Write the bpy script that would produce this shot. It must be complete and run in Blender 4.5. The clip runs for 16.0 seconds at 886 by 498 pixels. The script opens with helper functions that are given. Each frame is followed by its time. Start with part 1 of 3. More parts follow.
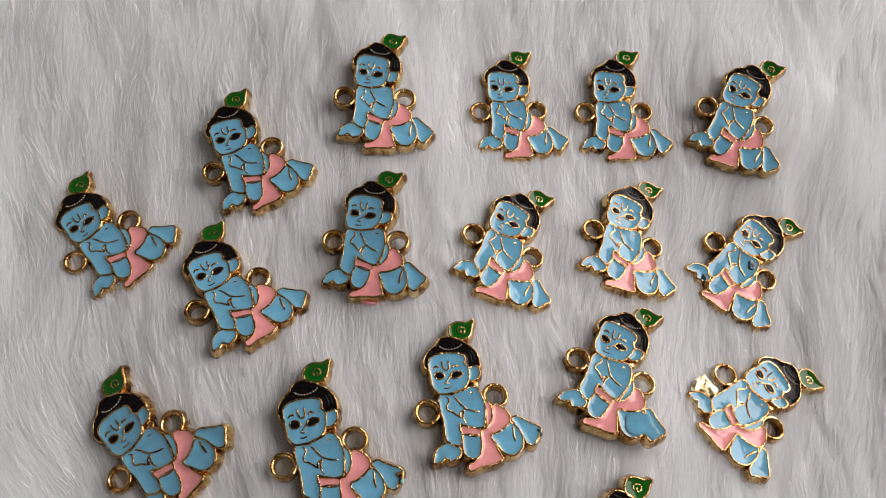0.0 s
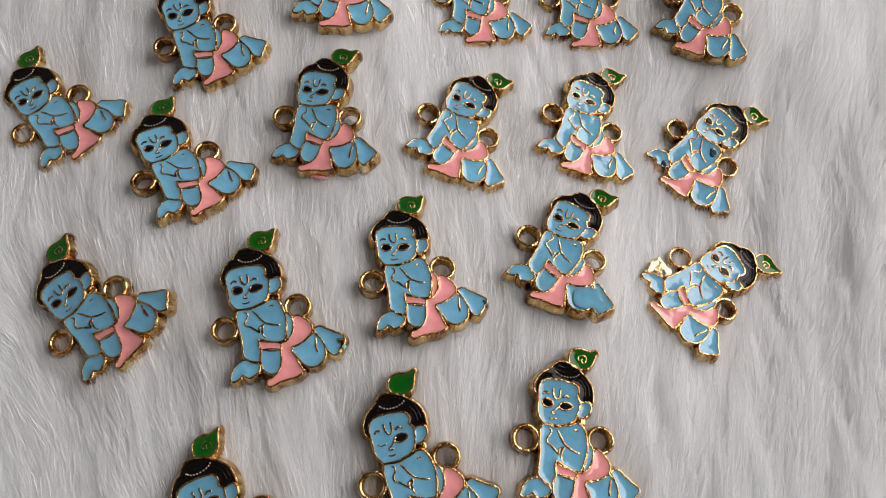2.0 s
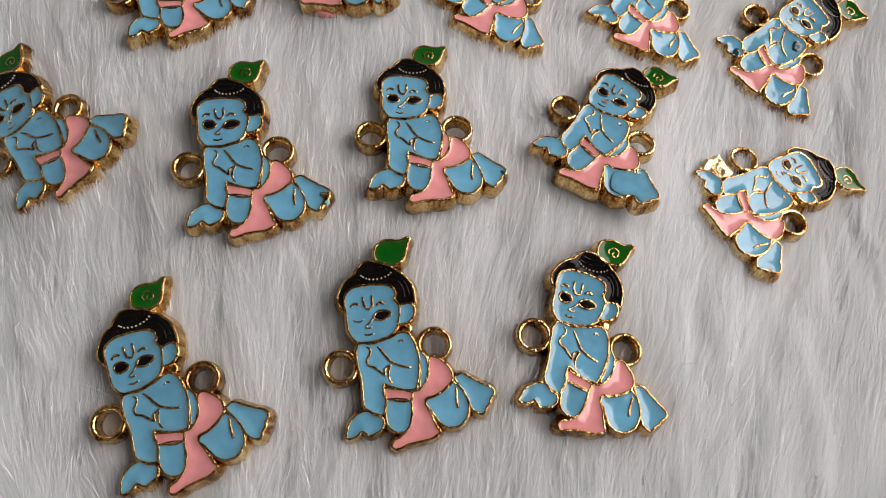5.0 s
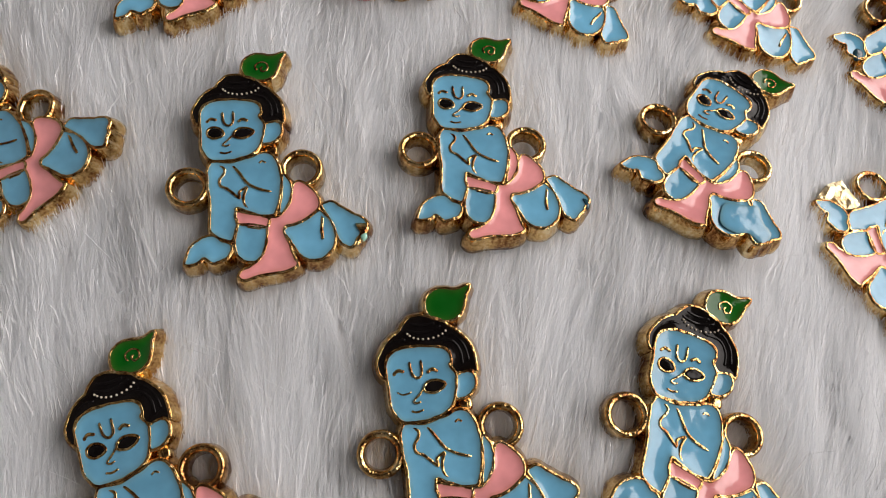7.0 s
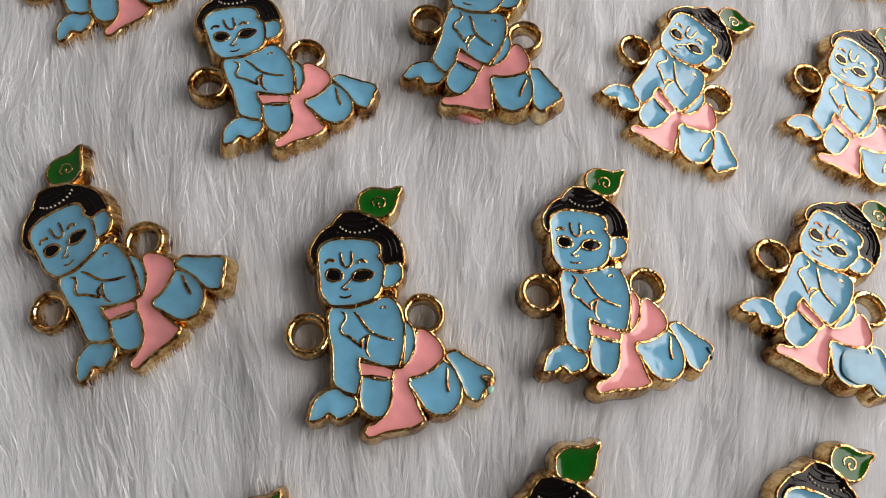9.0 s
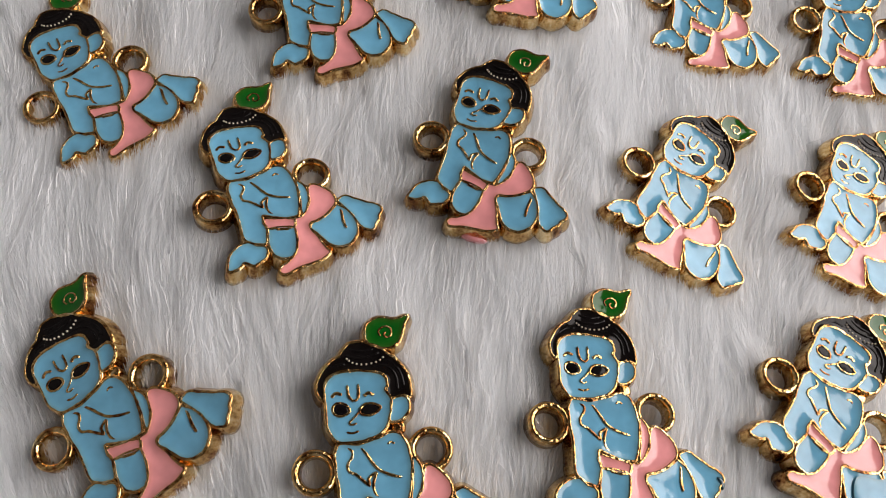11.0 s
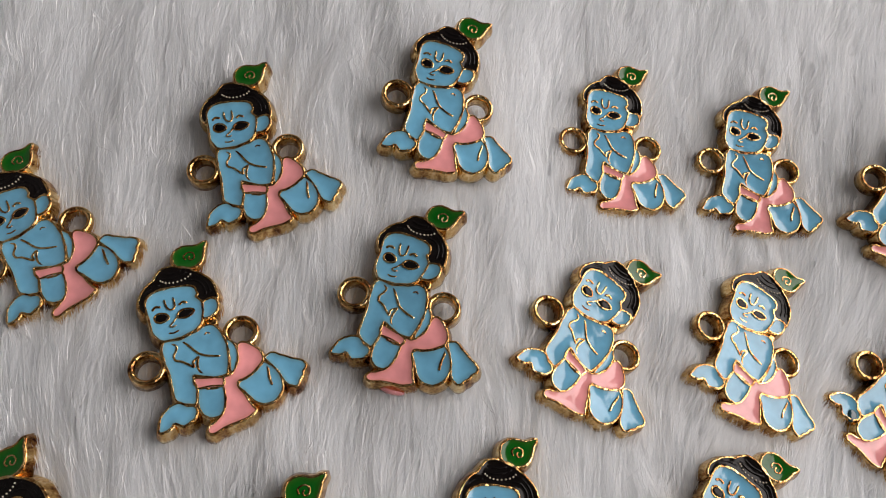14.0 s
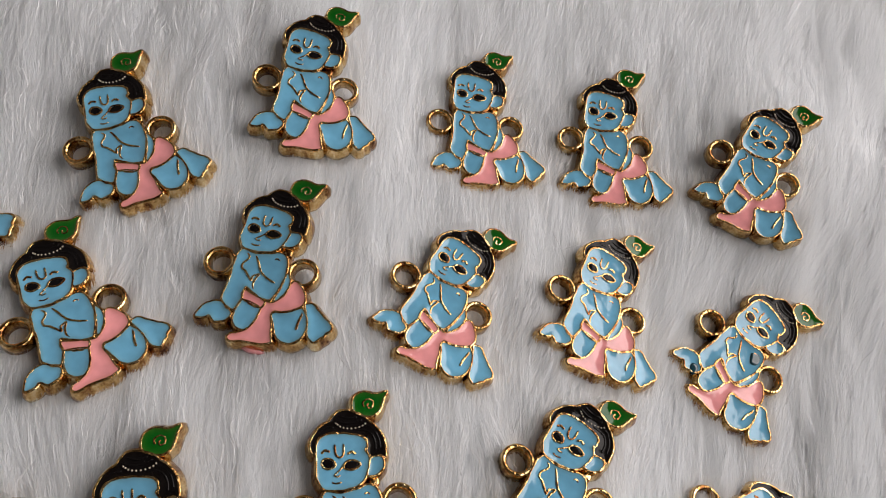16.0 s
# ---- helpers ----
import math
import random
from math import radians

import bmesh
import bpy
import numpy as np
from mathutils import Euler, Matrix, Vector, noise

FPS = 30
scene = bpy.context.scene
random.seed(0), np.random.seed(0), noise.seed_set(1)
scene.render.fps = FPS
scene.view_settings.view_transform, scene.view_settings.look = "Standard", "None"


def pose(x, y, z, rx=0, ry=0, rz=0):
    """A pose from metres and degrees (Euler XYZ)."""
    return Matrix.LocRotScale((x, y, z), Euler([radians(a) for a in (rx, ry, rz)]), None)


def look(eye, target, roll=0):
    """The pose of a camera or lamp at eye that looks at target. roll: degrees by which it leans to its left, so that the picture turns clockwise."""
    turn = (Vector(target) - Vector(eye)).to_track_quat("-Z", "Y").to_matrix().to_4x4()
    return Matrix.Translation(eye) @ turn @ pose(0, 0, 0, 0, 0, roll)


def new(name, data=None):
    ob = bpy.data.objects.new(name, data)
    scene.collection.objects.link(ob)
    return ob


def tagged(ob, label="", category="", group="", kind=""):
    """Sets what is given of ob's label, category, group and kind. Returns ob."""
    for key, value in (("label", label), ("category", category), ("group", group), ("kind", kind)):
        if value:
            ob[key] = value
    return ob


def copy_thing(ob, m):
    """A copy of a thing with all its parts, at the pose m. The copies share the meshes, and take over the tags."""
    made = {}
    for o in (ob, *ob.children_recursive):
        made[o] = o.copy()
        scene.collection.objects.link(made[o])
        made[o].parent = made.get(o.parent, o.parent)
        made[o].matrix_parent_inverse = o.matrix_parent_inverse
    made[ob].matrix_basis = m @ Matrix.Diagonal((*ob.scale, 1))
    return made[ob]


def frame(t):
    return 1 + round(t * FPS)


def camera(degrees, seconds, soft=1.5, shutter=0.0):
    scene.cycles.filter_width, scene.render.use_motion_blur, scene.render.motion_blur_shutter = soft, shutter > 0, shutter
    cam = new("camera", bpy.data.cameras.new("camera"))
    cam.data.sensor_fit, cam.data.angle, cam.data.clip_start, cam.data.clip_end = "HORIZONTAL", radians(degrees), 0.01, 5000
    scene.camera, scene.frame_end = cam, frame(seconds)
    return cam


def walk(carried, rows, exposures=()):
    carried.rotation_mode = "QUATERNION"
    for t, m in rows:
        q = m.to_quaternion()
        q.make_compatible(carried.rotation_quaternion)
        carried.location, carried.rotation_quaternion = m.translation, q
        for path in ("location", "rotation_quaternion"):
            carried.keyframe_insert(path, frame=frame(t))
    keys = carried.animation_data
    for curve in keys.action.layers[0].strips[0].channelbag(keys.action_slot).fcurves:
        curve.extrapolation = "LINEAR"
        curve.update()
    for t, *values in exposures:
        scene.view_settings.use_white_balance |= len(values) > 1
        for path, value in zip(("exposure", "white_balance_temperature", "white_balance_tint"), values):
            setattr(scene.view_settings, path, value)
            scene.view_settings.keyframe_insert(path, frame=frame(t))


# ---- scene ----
from mathutils.geometry import delaunay_2d_cdt

MM = 0.001  # the plan is written in millimetres
LIFT = 4.2  # height of an average charm's top face over the backing

# camera and its way over the charms: seconds, x, y, z (mm), turn (degrees)
cam = camera(59.9, 16.0, soft=1.05)
PATH = [
    (0, -26.13, -70.35, 148.66, 25.87, -4.72, -2.88),
    (0.5, -24.81, -74.31, 147.51, 25.47, -4.98, -2.71),
    (1, -22.09, -76.96, 144.86, 24.85, -4.86, -2.56),
    (1.5, -19.66, -80.47, 142.05, 24.12, -4.93, -2.41),
    (2, -14.65, -86.90, 139.63, 23.37, -4.62, -1.95),
    (2.5, -12.22, -91.83, 138.82, 22.47, -4.88, -1.08),
    (3, -10.42, -96.31, 135.45, 22.30, -5.07, 0.20),
    (3.5, -10.80, -100.82, 131.58, 22.31, -5.42, 1.78),
    (3.7, -9.20, -101.98, 129.36, 22.46, -5.41, 2.20),
    (5.8, -7.88, -91.08, 97.38, 21.75, -4.99, 5.84),
    (6, -9.09, -89.88, 95.35, 21.74, -5.04, 5.92),
    (6.5, -11.03, -85.86, 90.03, 21.05, -5.11, 6.03),
    (7, -15.89, -80.95, 87.55, 20.94, -5.64, 5.94),
    (7.5, -19.98, -78.00, 89.71, 20.58, -5.99, 6.06),
    (8, -26.29, -73.23, 91.53, 20.18, -6.36, 6.35),
    (8.5, -32.87, -67.26, 90.39, 20.06, -6.90, 6.45),
    (8.7, -34.72, -65.78, 90.03, 19.99, -7.53, 6.44),
    (10.8, -38.02, -55.97, 91.99, 22.57, -7.78, 5.92),
    (11, -38.90, -52.82, 93.95, 22.19, -7.71, 5.91),
    (11.5, -41.11, -49.47, 97.79, 23.36, -7.81, 6.10),
    (12, -40.71, -44.37, 101.10, 24.13, -7.89, 6.13),
    (12.5, -39.12, -42.26, 106.91, 26.18, -8.21, 5.65),
    (13, -37.00, -42.31, 108.56, 26.84, -8.16, 5.44),
    (13.5, -33.36, -42.90, 110.15, 27.02, -8.27, 5.29),
    (14, -32.34, -39.57, 109.84, 24.79, -8.30, 4.95),
    (14.5, -29.59, -40.57, 110.57, 23.81, -8.26, 4.97),
    (15, -24.67, -43.16, 113.03, 23.88, -8.80, 4.74),
    (15.5, -20.40, -44.73, 114.27, 25.07, -9.51, 3.76),
    (16, -13.81, -48.61, 117.16, 26.13, -9.49, 3.07),
]
walk(cam, [(t, pose(x * MM, y * MM, (z + LIFT) * MM, rx, ry, rz)) for t, x, y, z, rx, ry, rz in PATH], [(0.0, -0.08), (2.0, -0.02), (3.7, -0.02), (6.0, -0.06), (10.8, 0.01), (12.0, 0.06), (13.2, -0.02), (14.0, -0.12), (16.0, -0.14)])

# daylight: sky outside, and the window's soft light
world = bpy.data.worlds.new("world")
scene.world = world
world.use_nodes = True
wn = world.node_tree
sky = wn.nodes.new("ShaderNodeTexSky")
sky.sky_type = "NISHITA"
sky.sun_disc = False
sky.sun_elevation = radians(40)
sky.sun_rotation = radians(200)
wn.links.new(sky.outputs[0], wn.nodes["Background"].inputs[0])
wn.nodes["Background"].inputs[1].default_value = 0.1

WINDOW = (0.62, 0.35, 0.76, 1.4, 1.1)  # x of the wall's inner face, y and z of the middle, width, height
lamp = bpy.data.lights.new("window_light", "AREA")
lamp.shape, lamp.size, lamp.size_y = "RECTANGLE", WINDOW[3], WINDOW[4]
lamp.energy, lamp.color = 26.3, (1.0, 0.905, 0.848)
lamp_ob = new("window_light", lamp)
lamp_ob.matrix_world = look((WINDOW[0] + 0.06, WINDOW[1], WINDOW[2]), (-1.0, WINDOW[1], WINDOW[2]))


# ---- materials ----
def material(name):
    m = bpy.data.materials.new(name)
    m.use_nodes = True
    return m, m.node_tree, m.node_tree.nodes["Principled BSDF"]


def node(tree, kind, **values):
    n = tree.nodes.new(kind)
    for key, value in values.items():
        n.inputs[key.replace("_", " ")].default_value = value
    return n


def ramp(tree, source, stops):
    n = tree.nodes.new("ShaderNodeValToRGB")
    while len(n.color_ramp.elements) < len(stops):
        n.color_ramp.elements.new(0.5)
    for e, (at, c) in zip(n.color_ramp.elements, stops):
        e.position, e.color = at, (*c, 1)
    tree.links.new(source, n.inputs[0])
    return n


def bump(tree, bsdf, source, strength, distance):
    n = node(tree, "ShaderNodeBump", Strength=strength, Distance=distance)
    tree.links.new(source, n.inputs["Height"])
    tree.links.new(n.outputs[0], bsdf.inputs["Normal"])


def enamel(name, colour, rough=0.09, gloss=0.5, lumps=0.0005):
    """Poured glossy enamel, a little uneven in tone from charm to charm and across each field."""
    m, tree, b = material(name)
    geo = tree.nodes.new("ShaderNodeTexCoord")
    info = tree.nodes.new("ShaderNodeObjectInfo")
    cloud = node(tree, "ShaderNodeTexNoise", Scale=260.0, Detail=3.0)
    tree.links.new(geo.outputs["Object"], cloud.inputs["Vector"])
    dark = tuple(c * 0.82 for c in colour)
    light = tuple(min(1.0, c * 1.1 + 0.004) for c in colour)
    tone = ramp(tree, cloud.outputs["Fac"], ((0.3, dark), (0.7, light)))
    hue = node(tree, "ShaderNodeHueSaturation", Saturation=1.0)
    spread = node(tree, "ShaderNodeMapRange", To_Min=0.92, To_Max=1.08)
    tree.links.new(info.outputs["Random"], spread.inputs["Value"])
    tree.links.new(spread.outputs[0], hue.inputs["Value"])
    tree.links.new(tone.outputs[0], hue.inputs["Color"])
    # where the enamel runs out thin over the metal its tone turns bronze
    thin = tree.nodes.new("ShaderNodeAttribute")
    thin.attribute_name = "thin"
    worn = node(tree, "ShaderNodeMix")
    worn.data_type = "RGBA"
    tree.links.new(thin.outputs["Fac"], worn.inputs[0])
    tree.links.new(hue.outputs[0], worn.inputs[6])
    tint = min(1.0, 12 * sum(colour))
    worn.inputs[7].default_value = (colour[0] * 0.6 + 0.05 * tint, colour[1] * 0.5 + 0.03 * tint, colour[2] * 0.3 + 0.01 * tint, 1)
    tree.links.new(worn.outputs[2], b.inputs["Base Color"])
    b.inputs["Roughness"].default_value = rough
    b.inputs["IOR"].default_value = 1.6
    b.inputs["Specular IOR Level"].default_value = gloss
    wave = node(tree, "ShaderNodeTexNoise", Scale=380.0, Detail=1.5)
    wave.noise_dimensions = "4D"
    shift = node(tree, "ShaderNodeMapRange", To_Max=40.0)
    tree.links.new(info.outputs["Random"], shift.inputs["Value"])
    tree.links.new(shift.outputs[0], wave.inputs["W"])
    tree.links.new(geo.outputs["Object"], wave.inputs["Vector"])
    bump(tree, b, wave.outputs["Fac"], 0.36, lumps)
    return m


def gold_material():
    """Gilt cast metal: rosy and brown tarnish in patches, upright casting marks, fine grit."""
    m, tree, b = material("gilt_metal")
    geo = tree.nodes.new("ShaderNodeTexCoord")
    info = tree.nodes.new("ShaderNodeObjectInfo")
    shift = node(tree, "ShaderNodeMapRange", To_Max=30.0)
    tree.links.new(info.outputs["Random"], shift.inputs["Value"])
    stretch = node(tree, "ShaderNodeMapping")
    stretch.inputs["Scale"].default_value = (1.0, 1.0, 0.3)
    tree.links.new(geo.outputs["Object"], stretch.inputs["Vector"])
    patch = node(tree, "ShaderNodeTexNoise", Scale=460.0, Detail=5.0, Roughness=0.65)
    patch.noise_dimensions = "4D"
    tree.links.new(stretch.outputs[0], patch.inputs["Vector"])
    tree.links.new(shift.outputs[0], patch.inputs["W"])
    speck = node(tree, "ShaderNodeTexNoise", Scale=2600.0, Detail=3.0)
    tree.links.new(geo.outputs["Object"], speck.inputs["Vector"])
    blend = node(tree, "ShaderNodeMix")
    blend.inputs[0].default_value = 0.25
    tree.links.new(patch.outputs["Fac"], blend.inputs[2])
    tree.links.new(speck.outputs["Fac"], blend.inputs[3])
    tone = ramp(tree, blend.outputs[0], ((0.35, (0.045, 0.014, 0.008)), (0.43, (0.31, 0.135, 0.045)), (0.52, (0.73, 0.465, 0.175)), (0.64, (0.96, 0.80, 0.48))))
    tree.links.new(tone.outputs[0], b.inputs["Base Color"])
    b.inputs["Metallic"].default_value = 1.0
    rough = node(tree, "ShaderNodeMapRange", To_Min=0.26, To_Max=0.05)
    tree.links.new(blend.outputs[0], rough.inputs["Value"])
    tree.links.new(rough.outputs[0], b.inputs["Roughness"])
    grit = node(tree, "ShaderNodeTexNoise", Scale=1100.0, Detail=4.0)
    tree.links.new(stretch.outputs[0], grit.inputs["Vector"])
    bump(tree, b, grit.outputs["Fac"], 0.7, 0.0004)
    return m


def flake_material():
    """Pale bright metal leaf, creased."""
    m, tree, b = material("metal_leaf")
    geo = tree.nodes.new("ShaderNodeTexCoord")
    crease = node(tree, "ShaderNodeTexNoise", Scale=900.0, Detail=4.0)
    tree.links.new(geo.outputs["Object"], crease.inputs["Vector"])
    tone = ramp(tree, crease.outputs["Fac"], ((0.3, (0.35, 0.22, 0.09)), (0.5, (0.80, 0.64, 0.36)), (0.7, (0.95, 0.87, 0.64))))
    tree.links.new(tone.outputs[0], b.inputs["Base Color"])
    b.inputs["Metallic"].default_value = 0.95
    b.inputs["Roughness"].default_value = 0.28
    bump(tree, b, crease.outputs["Fac"], 0.8, 0.0004)
    return m


def fur_material(name, rough, through_light):
    """White acrylic pile; every strand has its own tone."""
    m, tree, b = material(name)
    geo = tree.nodes.new("ShaderNodeNewGeometry")
    tone = ramp(tree, geo.outputs["Random Per Island"], ((0.0, (0.87, 0.885, 0.90)), (0.5, (0.938, 0.952, 0.966)), (1.0, (0.975, 0.985, 0.993))))
    tree.links.new(tone.outputs[0], b.inputs["Base Color"])
    b.inputs["Roughness"].default_value = rough
    b.inputs["IOR"].default_value = 1.45
    glow = tree.nodes.new("ShaderNodeBsdfTranslucent")
    tree.links.new(tone.outputs[0], glow.inputs["Color"])
    mix = tree.nodes.new("ShaderNodeMixShader")
    mix.inputs[0].default_value = through_light
    tree.links.new(b.outputs[0], mix.inputs[1])
    tree.links.new(glow.outputs[0], mix.inputs[2])
    tree.links.new(mix.outputs[0], tree.nodes["Material Output"].inputs["Surface"])
    return m


def backing_material():
    m, tree, b = material("fur_backing")
    geo = tree.nodes.new("ShaderNodeTexCoord")
    stretch = node(tree, "ShaderNodeMapping")
    stretch.inputs["Scale"].default_value = (900, 90, 90)
    tree.links.new(geo.outputs["Object"], stretch.inputs["Vector"])
    grain = node(tree, "ShaderNodeTexNoise", Scale=1.0, Detail=4.0)
    tree.links.new(stretch.outputs[0], grain.inputs["Vector"])
    tone = ramp(tree, grain.outputs["Fac"], ((0.3, (0.88, 0.875, 0.87)), (0.7, (0.95, 0.945, 0.94))))
    tree.links.new(tone.outputs[0], b.inputs["Base Color"])
    b.inputs["Roughness"].default_value = 0.9
    bump(tree, b, grain.outputs["Fac"], 0.6, 0.0006)
    return m


def plaster(name, colour):
    m, tree, b = material(name)
    geo = tree.nodes.new("ShaderNodeTexCoord")
    cloud = node(tree, "ShaderNodeTexNoise", Scale=6.0, Detail=6.0)
    tree.links.new(geo.outputs["Object"], cloud.inputs["Vector"])
    tone = ramp(tree, cloud.outputs["Fac"], ((0.3, tuple(c * 0.9 for c in colour)), (0.7, colour)))
    tree.links.new(tone.outputs[0], b.inputs["Base Color"])
    b.inputs["Roughness"].default_value = 0.8
    return m


GOLD, FLAKE = gold_material(), flake_material()
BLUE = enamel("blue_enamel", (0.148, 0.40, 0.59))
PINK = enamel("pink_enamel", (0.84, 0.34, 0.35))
GREEN = enamel("green_enamel", (0.003, 0.092, 0.006), gloss=0.28)
BLACK = enamel("black_enamel", (0.004, 0.003, 0.003), gloss=0.12, lumps=0.0009)
TEAL = enamel("dark_teal_enamel", (0.012, 0.05, 0.07))
MINT = enamel("mint_enamel", (0.30, 0.58, 0.47))
PALE = enamel("pale_beads", (0.62, 0.54, 0.44))
FUR, GLINT, BACKING = fur_material("fur_pile", 0.30, 0.68), fur_material("fur_tips", 0.12, 0.3), backing_material()
WALL = plaster("wall_paint", (0.34, 0.33, 0.325))


# ---- building helpers ----
def mesh_from(name, bm, mat, smooth=True):
    me = bpy.data.meshes.new(name)
    bm.normal_update()
    bm.to_mesh(me)
    bm.free()
    me.materials.append(mat)
    if smooth:
        me.shade_smooth()
    return me


def part(name, bm, mat, parent, label="", smooth=True):
    ob = new(name, mesh_from(name, bm, mat, smooth))
    ob.parent = parent
    return tagged(ob, label)


def box(bm, lo, hi):
    vs = [bm.verts.new((x, y, z)) for z in (lo[2], hi[2]) for x, y in ((lo[0], lo[1]), (hi[0], lo[1]), (hi[0], hi[1]), (lo[0], hi[1]))]
    for f in ((3, 2, 1, 0), (4, 5, 6, 7), (0, 1, 5, 4), (1, 2, 6, 5), (2, 3, 7, 6), (3, 0, 4, 7)):
        bm.faces.new([vs[i] for i in f])


def curve_through(points, closed, steps=4):
    """A smooth line through the points of a drawing."""
    p = np.array(points, float)
    n = len(p)
    out = []
    for i in range(n if closed else n - 1):
        a, b, c, d = (p[(i + k) % n] if closed else p[min(max(i + k, 0), n - 1)] for k in (-1, 0, 1, 2))
        for s in np.arange(steps) / steps:
            out.append(0.5 * (2 * b + (c - a) * s + (2 * a - 5 * b + 4 * c - d) * s**2 + (3 * b - a - 3 * c + d) * s**3))
    if not closed:
        out.append(p[-1])
    out = np.array(out)
    if closed and np.sum(out[:, 0] * np.roll(out[:, 1], -1) - np.roll(out[:, 0], -1) * out[:, 1]) < 0:
        out = out[::-1]
    return out


def grown(line, by):
    """A closed line moved outwards by that many millimetres."""
    ahead = np.roll(line, -1, 0) - np.roll(line, 1, 0)
    ahead /= np.maximum(np.linalg.norm(ahead, axis=1, keepdims=True), 1e-6)
    return line + by * np.stack([ahead[:, 1], -ahead[:, 0]], 1)


def stacked(bm, rings, cap_top=True, cap_bottom=True):
    """A skin over closed lines at heights: rings of (line, z), from below, in millimetres."""
    rows = [[bm.verts.new((x * MM, y * MM, z * MM)) for x, y in line] for line, z in rings]
    for low, high in zip(rows, rows[1:]):
        for i in range(len(low)):
            j = (i + 1) % len(low)
            bm.faces.new((low[i], low[j], high[j], high[i]))
    caps = []
    if cap_top:
        caps.append(bm.faces.new(rows[-1]))
    if cap_bottom:
        caps.append(bm.faces.new(rows[0][::-1]))
    bmesh.ops.triangulate(bm, faces=caps)


def poured(bm, line, edge=-0.02, dip=0.14, sag=0.12):
    """Enamel poured into a closed line: it climbs the rim and sags in the middle."""
    lo, hi = line.min(0), line.max(0)
    gx, gy = np.meshgrid(np.arange(lo[0], hi[0], 0.36), np.arange(lo[1], hi[1], 0.36), indexing="ij")
    gx = gx + 0.18 * (np.arange(gx.shape[1]) % 2)
    p = np.stack([gx.ravel(), gy.ravel()], 1)
    a, b = line, np.roll(line, -1, 0)
    odd = np.zeros(len(p), bool)
    for (ax, ay), (bx, by) in zip(a, b):
        if ay != by:
            odd ^= ((ay > p[:, 1]) != (by > p[:, 1])) & (p[:, 0] < (bx - ax) * (p[:, 1] - ay) / (by - ay) + ax)
    p = p[odd]

    def depth(q):
        along = np.clip(((q[:, None] - a) * (b - a)).sum(-1) / np.maximum(((b - a) ** 2).sum(-1), 1e-9), 0, 1)
        return np.linalg.norm(q[:, None] - a - along[..., None] * (b - a), axis=-1).min(1)

    p = p[depth(p) > 0.14] if len(p) else p
    spots = [Vector((float(x), float(y))) for x, y in np.concatenate([line, p])]
    flat, _, faces, *_ = delaunay_2d_cdt(spots, [], [list(range(len(line)))], 1, 1e-5)
    far = depth(np.array([tuple(v) for v in flat]))
    zs = edge - dip * (1 - np.exp(-far / 0.32)) - sag * (1 - np.exp(-far / 1.3))
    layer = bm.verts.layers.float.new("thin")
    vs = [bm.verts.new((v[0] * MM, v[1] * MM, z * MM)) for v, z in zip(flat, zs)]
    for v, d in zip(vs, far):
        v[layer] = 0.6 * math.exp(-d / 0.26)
    for f in faces:
        bm.faces.new([vs[i] for i in f])
    bmesh.ops.recalc_face_normals(bm, faces=bm.faces)
    if sum(f.normal.z for f in bm.faces) < 0:
        bmesh.ops.reverse_faces(bm, faces=bm.faces)


def wire(bm, line, radius, z, closed, sides=8, flat=0.3):
    """A flattened gold thread along a line, in millimetres."""
    n = len(line)
    ahead = np.roll(line, -1, 0) - np.roll(line, 1, 0)
    if not closed:
        ahead[0], ahead[-1] = line[1] - line[0], line[-1] - line[-2]
    ahead /= np.maximum(np.linalg.norm(ahead, axis=1, keepdims=True), 1e-6)
    out = np.stack([ahead[:, 1], -ahead[:, 0]], 1)
    rows = []
    for i in range(n):
        r = radius * (0.55 if not closed and i in (0, n - 1) else 1.0 + 0.12 * math.sin(2.3 * i) * math.sin(0.7 * i + 1))
        rows.append([bm.verts.new(((line[i, 0] + out[i, 0] * r * math.cos(a)) * MM, (line[i, 1] + out[i, 1] * r * math.cos(a)) * MM, (z + flat * r * math.sin(a)) * MM))
                     for a in (2 * math.pi * k / sides for k in range(sides))])
    for i in range(n if closed else n - 1):
        a, b = rows[i], rows[(i + 1) % n]
        for k in range(sides):
            bm.faces.new((a[k], b[k], b[(k + 1) % sides], a[(k + 1) % sides]))
    if not closed:
        bm.faces.new(rows[0])
        bm.faces.new(rows[-1][::-1])


